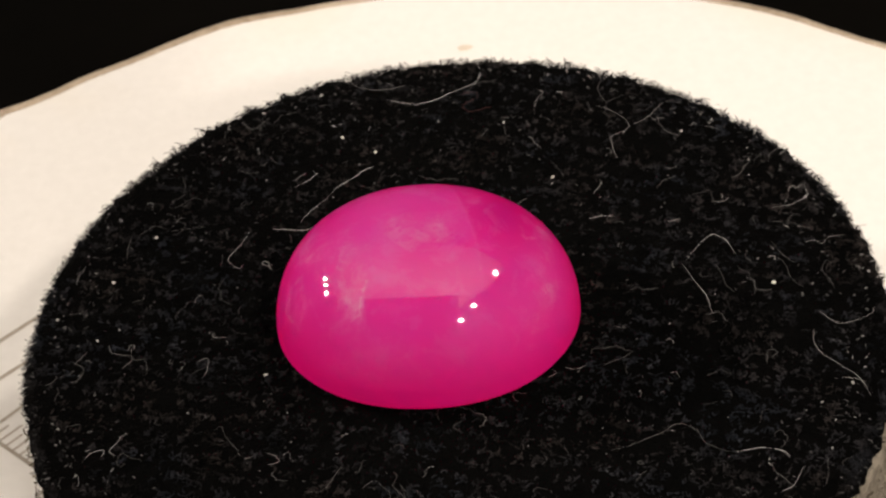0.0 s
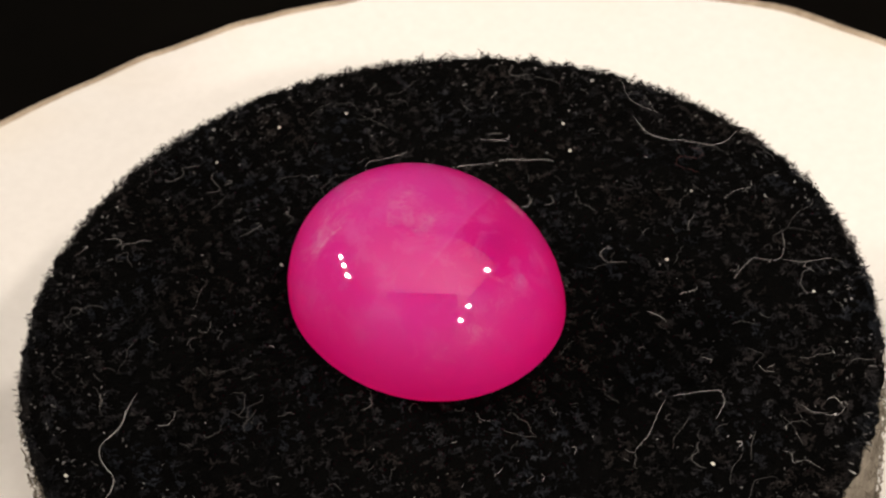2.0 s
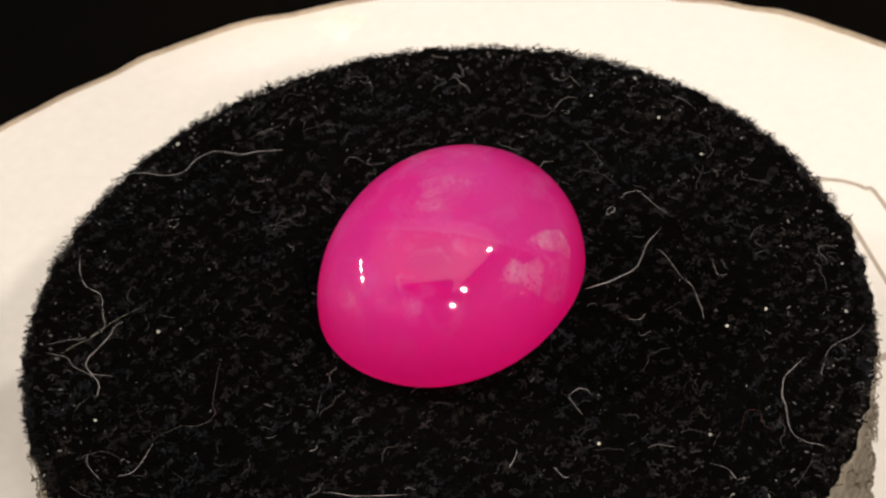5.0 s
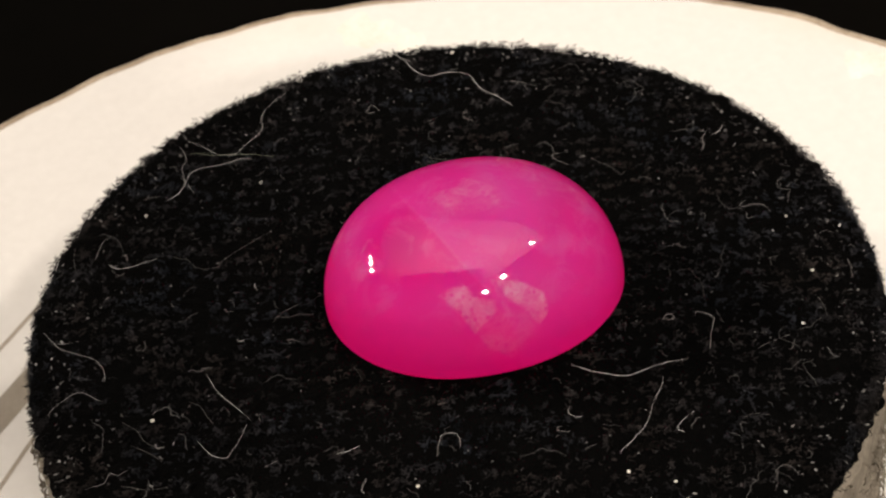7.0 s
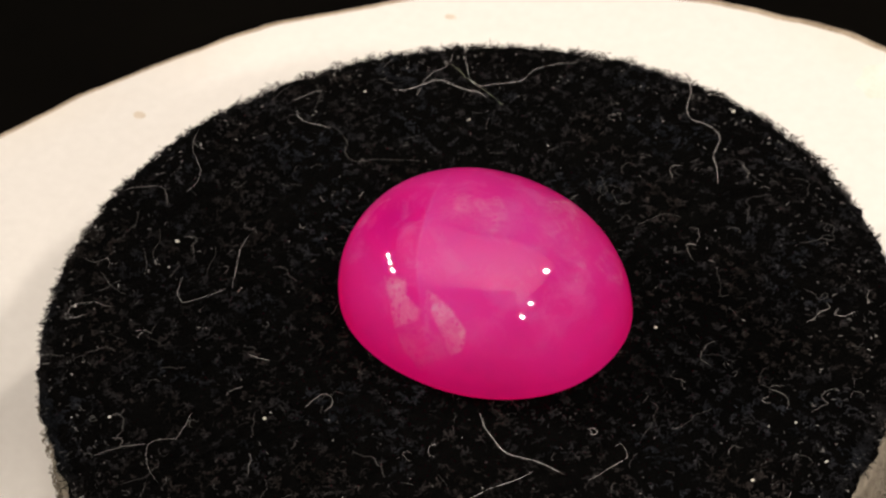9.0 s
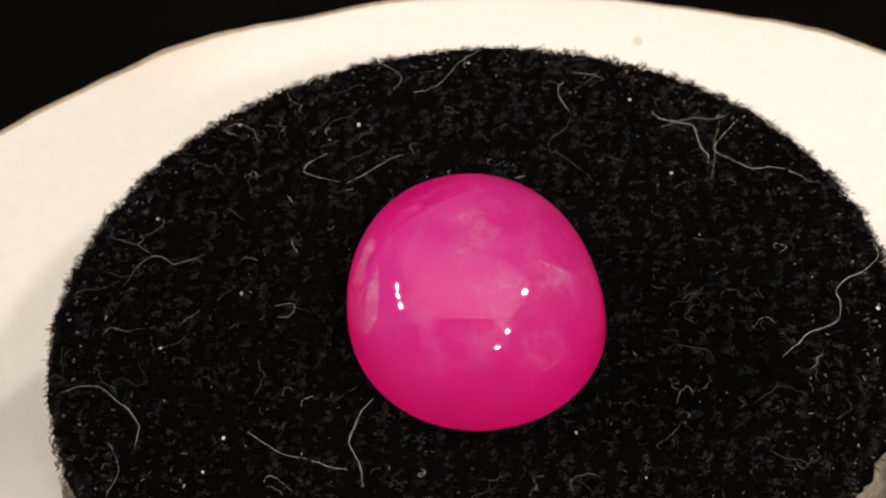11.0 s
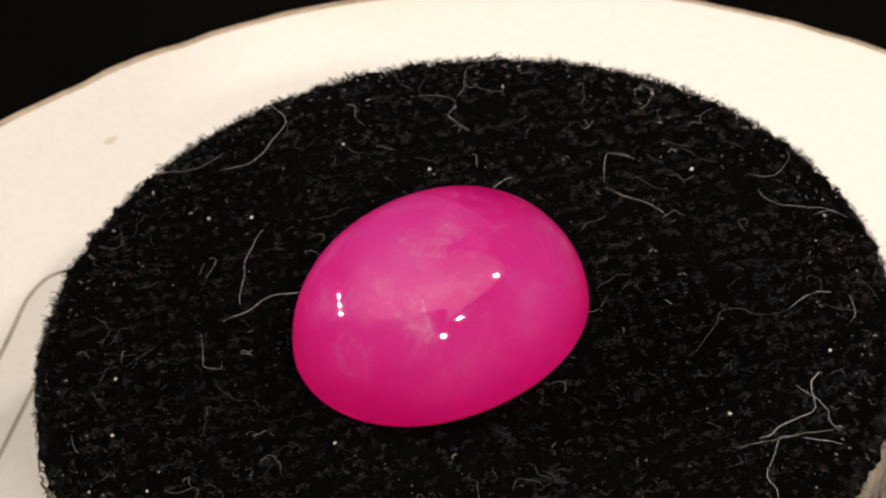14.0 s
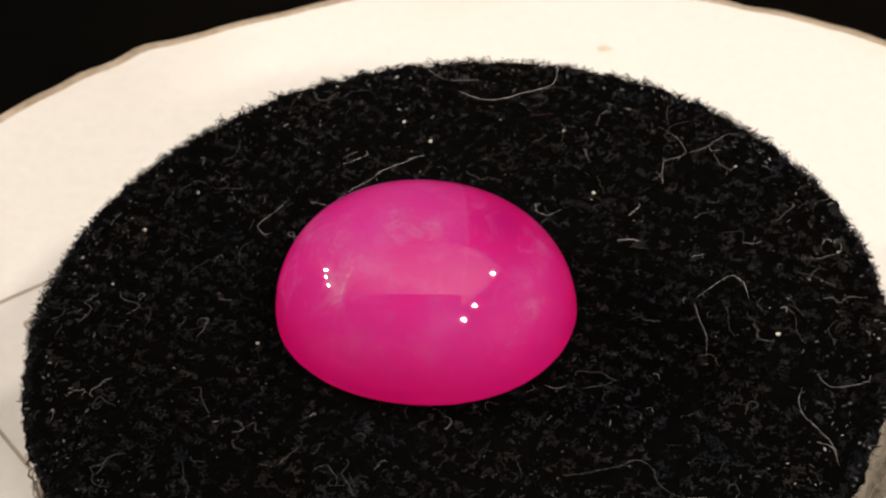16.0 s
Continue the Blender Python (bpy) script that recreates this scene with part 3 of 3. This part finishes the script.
def ruby_flaws(x, y, z):
    """Where the stone's flaws lie. Each is outlined on a map of the dome, in degrees from its apex."""
    rho = np.degrees(np.arctan2(np.hypot(x, y), z))
    turn = np.arctan2(y, x)
    u, v = rho * np.cos(turn), rho * np.sin(turn)
    grit = np.array([[noise.noise(Vector((p * 0.16, q * 0.16, k))) + 0.6 * noise.noise(Vector((p * 0.45, q * 0.45, k + 3))) for k in (0, 9)]
                     for p, q in zip(u, v)])

    def near(ax, ay, bx, by, rag):
        """Distance from a stretch of line, its run made ragged."""
        px, py = u + rag * grit[:, 0], v + rag * grit[:, 1]
        f = np.clip(((px - ax) * (bx - ax) + (py - ay) * (by - ay)) / ((bx - ax) ** 2 + (by - ay) ** 2), 0, 1)
        return np.hypot(px - ax - f * (bx - ax), py - ay - f * (by - ay))

    def patch(corners, soft=1.0, rag=0.7):
        """1 inside an outline, falling to 0 over a soft border."""
        px, py = u + rag * grit[:, 0], v + rag * grit[:, 1]
        inside, dist = np.zeros(len(u), bool), np.full(len(u), 1e9)
        for (ax, ay), (bx, by) in zip(corners, corners[1:] + corners[:1]):
            dist = np.minimum(dist, near(ax, ay, bx, by, rag))
            if ay != by:
                inside ^= ((ay > py) != (by > py)) & (px < (bx - ax) * (py - ay) / (by - ay) + ax)
        return np.clip(0.5 + np.where(inside, dist, -dist) / (2 * soft), 0, 1)

    def thread(points, width, rag=0.5):
        dist = np.full(len(u), 1e9)
        for (ax, ay), (bx, by) in zip(points, points[1:]):
            dist = np.minimum(dist, near(ax, ay, bx, by, rag))
        return np.exp(-(dist / width) ** 2)

    def most(*masks):
        return np.max(masks, axis=0)

    # pale plates: a broken pair low on one flank with a torn sheet below;
    # the patch over the apex paints in a reflection inside the stone
    pair = most(0.95 * patch([(21, 43), (11, 41), (9, 48), (1, 52), (0, 57), (12, 65), (15, 56)], 0.9),
                0.98 * patch([(0, 43), (-12, 46), (-20, 52), (-22, 61), (-18, 67), (-11, 58), (-5, 53)], 0.8))
    sheet = most(0.36 * patch([(11, 63), (0, 57), (-12, 60), (-18, 67), (-13, 75), (-4, 82), (6, 74)], 1.5, 1.6),
                 0.42 * thread([(11, 64), (6, 74), (-3, 79), (-7, 73), (-18, 67)], 1.1, 1.4),
                 0.35 * thread([(0, 44), (-3, 56), (-9, 66), (-12, 75)], 0.9, 1.0))
    apex_reflection = most(0.38 * patch([(13, -6), (9, -9), (0, -10), (-2, -14), (-12, -3), (-11, 9), (0, 10), (6, 10), (8, 4)], 0.9),
                 0.10 * patch([(13, -6), (18, -6), (16, 2), (8, 10), (8, 4)], 1.2),
                 0.30 * thread([(13, -6), (0, -10), (-2, -14), (-12, -3)], 0.8))
    chip = 0.30 * patch([(0, -55), (8, -59), (-7, -63)], 1.0)
    hook = most(0.75 * thread([(-18, -27), (-20, -34), (-21, -41), (-25, -43)], 0.8), 0.45 * patch([(-21, -34), (-28, -38), (-27, -44), (-21, -42)], 1.6))
    step = 0.08 * patch([(-46, -56), (-14, -56), (10, -58), (26, -54), (24, -66), (-8, -76), (-40, -68)], 1.2)
    strip = most(0.20 * thread([(-24, -51), (-19, -37), (-23, -20), (-26, -5)], 1.6, 0.8),
                 0.22 * patch([(-37, -47), (-30, -34), (-25, -8), (-19, -9), (-19, -35), (-25, -47)], 1.8, 1.5))
    plates = most(pair, sheet, apex_reflection, chip, hook, step, strip)

    # the twin plane: milky on one side, clearer and deeper on the other
    edge = np.interp(v, [-75, -45, -30, -6, 9, 31, 53, 75], [28, 26, 25, 21, 17, 10, 0, -8])
    twin = np.clip((u - edge) / 1.2 + 0.5, 0, 1)
    clear = 0.34 * twin * np.clip(1.25 - (u - edge) / 60, 0.4, 1) * np.clip(0.9 + v / 40, 0.25, 1) + 0.50 * np.exp(-((u - 29) / 15) ** 2 - ((v - 14) / 20) ** 2) * twin

    # silk: soft hazes and scribbled threads
    silk = most(0.40 * patch([(-17, -29), (-29, -38), (-40, -5), (-27, 3)], 5, 2), 0.50 * patch([(-33, -9), (-20, -19), (-26, -40), (-41, -28)], 4, 2),
                0.42 * patch([(50, -6), (57, -16), (53, -24), (46, -19)], 3, 2), 0.70 * patch([(48, 17), (58, -5), (58, -22), (52, -50), (46, -37), (50, -12)], 4, 2),
                0.45 * patch([(-28, -25), (-18, -34), (-22, -43), (-31, -37)], 3, 2), 0.42 * patch([(-46, 8), (-41, 0), (-42, -12), (-49, -6)], 3, 2),
                0.32 * thread([(-48, -12), (-46, -28), (-54, -38), (-61, -24), (-54, -15), (-48, -12)], 1.3, 1.5),
                0.60 * thread([(-26, -32), (-27, -38), (-24, -36), (-29, -29)], 0.8, 1.5), 0.45 * thread([(-20, -30), (-27, -22), (-24, -14), (-31, -8)], 0.8, 2.0),
                0.55 * thread([(-49, -14), (-56, -16), (-58, -25)], 0.9, 1.2), 0.45 * thread([(37, 10), (40, 2), (44, 6)], 0.7, 1.0),
                0.40 * thread([(39, -43), (44, -48), (43, -56)], 0.8, 1.2), 0.20 * thread([(0, 53), (10, 31), (17, 9), (21, -6), (25, -30)], 0.7, 0.3))
    # milkiness falls towards the girdle, making way for its painted glow
    cover = np.interp(rho, [50, 84], [1.0, 0.2])
    return plates, clear, silk, cover


def ruby():
    """The polished oval stone with a high dome, tipped a little on the felt."""
    cx, cy, phi, a, b, h, z0 = -1.18, -0.57, -7.83, 6.60, 5.51, 5.11, 1.02
    n, m, steps = 0.747, 2.09, 560
    prof = [(0.55, -1.12), (0.72, -1.0), (0.85, -0.74), (0.94, -0.42), (0.983, -0.18)]
    prof += [(math.cos(q) ** n, h * math.sin(q)) for q in np.linspace(0.0, math.pi / 2 * 0.997, 190)]
    k, z = np.array(prof)[:, :1], np.array(prof)[:, 1:]
    t = np.linspace(0, 2 * np.pi, steps, endpoint=False)[None]
    x = a * k * np.sign(np.cos(t)) * np.abs(np.cos(t)) ** (2 / m)
    y = b * k * np.sign(np.sin(t)) * np.abs(np.sin(t)) ** (2 / m)
    z = np.broadcast_to(z, x.shape)
    flaws = ruby_flaws(x.ravel() / a, y.ravel() / b, z.ravel() / h)
    points = np.stack([x, y, z + 0.016 * x + 0.009 * y], -1).reshape(-1, 3)
    turn = np.array(pose(0, 0, 0, 0, 0, phi).to_3x3())
    points = (points @ turn.T + np.array([cx, cy, z0])) * MM
    rows, i = np.arange(len(prof) - 1)[:, None] * steps, np.arange(steps)[None]
    j = (i + 1) % steps
    quads = np.stack([rows + i, rows + j, rows + steps + j, rows + steps + i], -1).reshape(-1, 4)
    ob = mesh_part("ruby_cabochon", points, quads, M_RUBY)
    layer = ob.data.attributes.new("flaws", "FLOAT_COLOR", "POINT")
    layer.data.foreach_set("color", np.stack(flaws, -1).astype(np.float32).ravel())
    bm = bmesh.new()
    bm.from_mesh(ob.data)
    bmesh.ops.holes_fill(bm, edges=[e for e in bm.edges if e.is_boundary], sides=0)
    for f in bm.faces:
        f.smooth = True
    bm.to_mesh(ob.data)
    bm.free()
    turning(tagged(ob, "polished oval milky pink ruby cabochon on black felt", "gemstone"))


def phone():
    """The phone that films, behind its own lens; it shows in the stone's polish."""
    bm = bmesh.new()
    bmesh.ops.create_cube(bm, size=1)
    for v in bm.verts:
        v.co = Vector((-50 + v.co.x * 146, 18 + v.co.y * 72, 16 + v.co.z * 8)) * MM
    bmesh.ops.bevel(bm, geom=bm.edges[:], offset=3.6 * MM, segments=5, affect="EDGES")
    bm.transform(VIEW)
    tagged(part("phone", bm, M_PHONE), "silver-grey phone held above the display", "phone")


room()
table()
turntable()
card()
pedestal()
felt_pad()
ruby()

lint_fibre([(7.4, -15.7), (6.4, -15.1), (5.6, -14.7), (4.4, -14.1), (3.7, -13.6)], 0.034, "green")
lint_fibre([(5.8, -8.7), (7.0, -8.4), (8.0, -8.0), (8.7, -7.6), (9.4, -8.0), (9.7, -8.8), (10.4, -9.3), (11.0, -9.5)], 0.032, "dim")
lint_fibre([(10.9, -9.4), (12.0, -9.4), (12.7, -9.6), (13.0, -10.0)], 0.042, "pale")
lint_fibre([(10.4, 2.1), (11.2, 3.0), (11.8, 3.5), (12.3, 3.1), (12.6, 2.1)], 0.032, "pale")
lint_fibre([(10.2, 1.9), (10.5, 1.0), (10.9, -0.2), (11.1, -1.4)], 0.030, "pale")
lint_fibre([(9.3, -13.0), (8.6, -13.2), (8.1, -13.9), (7.6, -14.4), (6.6, -14.3), (5.9, -14.1), (5.3, -14.2), (4.8, -14.0)], 0.046, "pale")
lint_fibre([(8.0, -12.9), (8.1, -13.8), (8.0, -14.8), (7.6, -15.3), (7.6, -16.4)], 0.034, "grey")
lint_fibre([(7.1, -16.5), (6.6, -15.8), (6.0, -14.9), (5.4, -14.6), (4.5, -15.2), (3.7, -15.7), (3.4, -16.6), (2.7, -17.3), (1.6, -17.9)], 0.034, "pale")
lint_fibre([(2.3, 17.2), (2.3, 16.3), (1.9, 15.6), (0.8, 15.1), (-0.0, 14.7), (-1.0, 14.6), (-1.6, 14.8), (-2.2, 15.1)], 0.034, "pale")
lint_fibre([(-1.4, 16.0), (-2.1, 15.9), (-2.9, 15.9), (-3.5, 16.2), (-4.1, 16.7), (-4.9, 17.0)], 0.032, "grey")
lint_fibre([(1.2, 15.0), (1.9, 15.1), (2.1, 14.6), (1.4, 14.1), (1.6, 13.6), (2.4, 13.7), (2.8, 13.7)], 0.034, "red")
lint_fibre([(5.0, 14.8), (5.2, 14.4), (4.8, 13.8), (4.7, 13.0)], 0.034, "grey")
lint_fibre([(3.2, 13.0), (3.2, 11.9), (3.5, 11.4)], 0.034, "dim")
lint_fibre([(3.0, 13.0), (3.4, 12.9), (3.8, 12.9)], 0.030, "dim")
lint_fibre([(-3.1, 10.4), (-3.9, 9.9), (-4.8, 9.3), (-5.3, 8.6), (-6.2, 7.7), (-6.7, 7.1)], 0.036, "pale")
lint_fibre([(-6.0, 10.5), (-5.8, 10.2), (-6.1, 9.9), (-6.9, 9.5)], 0.034, "pale")
lint_fibre([(-9.0, 6.7), (-9.3, 6.2), (-9.8, 5.4), (-10.0, 5.0), (-9.8, 4.6), (-9.5, 4.4), (-9.3, 4.6)], 0.034, "grey")
lint_fibre([(-2.6, 7.8), (-2.3, 7.7), (-2.1, 7.3), (-2.3, 7.1)], 0.028, "pale")
lint_fibre([(13.5, -10.6), (13.1, -11.2), (12.8, -11.6), (12.3, -11.8)], 0.036, "grey")
lint_fibre([(-1.7, -14.4), (-1.3, -14.6), (-1.7, -15.0), (-1.9, -14.5)], 0.032, "grey")
lint_fibre([(-5.3, -8.1), (-5.8, -8.8), (-6.2, -9.3), (-7.0, -9.3)], 0.032, "dim")
lint_fibre([(6.5, 5.3), (7.1, 5.4), (7.6, 5.3)], 0.034, "pale")
lint_fibre([(-12.6, 7.3), (-11.7, 7.4), (-10.9, 7.5)], 0.032, "dim")
lint_fibre([(-9.6, 11.1), (-9.0, 10.8), (-8.5, 10.8)], 0.032, "dim")
lint_fibre([(-3.3, 4.9), (-3.9, 5.6), (-4.7, 6.2), (-5.6, 6.6), (-6.8, 6.5), (-7.9, 6.8)], 0.052, "pale")
lint_fibre([(16.8, -6.3), (16.4, -6.1), (15.9, -5.9)], 0.036, "grey")
lint_fibre([(18.0, -2.0), (17.8, -2.4), (16.8, -2.8), (16.2, -2.7), (15.7, -1.9)], 0.032, "grey")
lint_fibre([(12.2, -0.3), (11.9, 0.3), (11.8, 1.0), (11.7, 1.5)], 0.032, "dim")
lint_fibre([(15.1, 1.2), (14.6, 1.9), (14.3, 2.6)], 0.034, "dim")
lint_fibre([(16.4, 6.2), (16.4, 5.4), (15.8, 5.1), (15.6, 4.9), (14.7, 4.9)], 0.036, "grey")
lint_fibre([(12.9, 5.8), (12.6, 5.6), (12.1, 5.7)], 0.034, "grey")
lint_fibre([(16.3, 3.1), (15.5, 3.7), (14.5, 4.0)], 0.034, "dim")
lint_fibre([(7.4, -3.2), (6.8, -3.6), (6.0, -3.8)], 0.032, "dim")
lint_fibre([(10.5, 4.7), (9.9, 4.6)], 0.032, "grey")
lint_fibre([(-9.6, -6.7), (-10.1, -5.9), (-10.3, -5.2), (-10.7, -5.3)], 0.034, "dim")
lint_fibre([(-15.4, -6.2), (-15.3, -5.8), (-15.8, -5.9), (-16.1, -6.3)], 0.032, "pale")
lint_fibre([(-10.1, -0.3), (-10.1, 0.1), (-10.7, 0.2), (-10.7, 0.4)], 0.032, "grey")
lint_fibre([(-16.9, 4.4), (-16.8, 4.9), (-16.5, 5.5)], 0.032, "grey")
lint_fibre([(-14.6, 5.7), (-14.6, 6.4), (-14.4, 7.1)], 0.032, "dim")
lint_fibre([(-9.5, 1.9), (-9.6, 1.6), (-9.6, 1.4)], 0.032, "dim")
lint_fibre([(-2.6, -18.8), (-3.8, -18.4), (-4.4, -17.6), (-4.5, -16.5), (-5.1, -15.8), (-6.2, -15.5), (-6.8, -14.9), (-6.9, -13.7), (-7.4, -12.8), (-7.8, -11.9)], 0.048, "pale")
lint_fibre([(4.7, 9.6), (4.3, 10.0), (3.9, 10.2)], 0.032, "dim")
lint_fibre([(8.2, 9.3), (8.1, 10.1), (8.1, 10.9)], 0.036, "grey")
lint_fibre([(8.1, 10.8), (8.9, 11.2), (8.9, 11.9), (8.3, 12.7), (7.6, 13.2)], 0.034, "grey")
lint_fibre([(9.2, 11.5), (9.9, 11.9), (10.4, 12.4), (10.9, 12.9)], 0.036, "grey")
lint_fibre([(10.7, 11.7), (10.2, 11.7), (10.1, 12.1)], 0.034, "grey")
lint_fibre([(8.1, 13.3), (7.9, 14.3), (8.1, 15.1), (7.9, 15.5)], 0.032, "dim")
lint_fibre([(3.2, 17.0), (4.4, 16.8), (5.0, 16.6)], 0.032, "dim")
lint_fibre([(14.3, 1.7), (14.6, 1.3), (14.8, 0.3), (15.2, -0.4)], 0.032, "dim")
lint_fibre([(15.2, -3.0), (15.1, -3.7), (15.3, -4.4), (15.8, -5.1), (16.4, -5.7), (16.7, -6.4), (16.9, -7.1)], 0.034, "grey")
lint_fibre([(14.5, -10.2), (14.4, -11.0), (14.1, -11.7)], 0.034, "dim")
lint_fibre([(4.4, -3.7), (4.9, -3.9), (5.3, -3.7)], 0.030, "grey")
lint_fibre([(7.4, -5.4), (7.4, -5.7), (7.4, -5.9)], 0.036, "pale")
lint_fibre([(15.8, 2.4), (16.2, 2.5), (16.5, 2.2), (16.9, 2.6), (17.7, 2.6)], 0.032, "grey")

dust_speck(14.0, 0.1, 0.16, 0.75)
dust_speck(-15.2, 4.3, 0.12)
dust_speck(-8.4, -2.4, 0.15, 0.5)
dust_speck(-3.0, 11.4, 0.13)
dust_speck(-13.3, 7.0, 0.11)
dust_speck(-4.5, 12.7, 0.12, 0.8)
dust_speck(5.1, 8.4, 0.15, 0.6)
dust_speck(-15.8, 0.7, 0.09)
dust_speck(4.9, -12.2, 0.14)
dust_speck(-6.7, -17.0, 0.16, 0.8)
dust_speck(3.2, 12.6, 0.10)
dust_speck(10.5, -12.4, 0.11)
dust_speck(11.4, 10.7, 0.10)
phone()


def motions():
    for ob in TURNING:
        walk(ob, [(t, pose(0, 0, 0, 0, 0, a)) for t, a in SPIN])


motions()
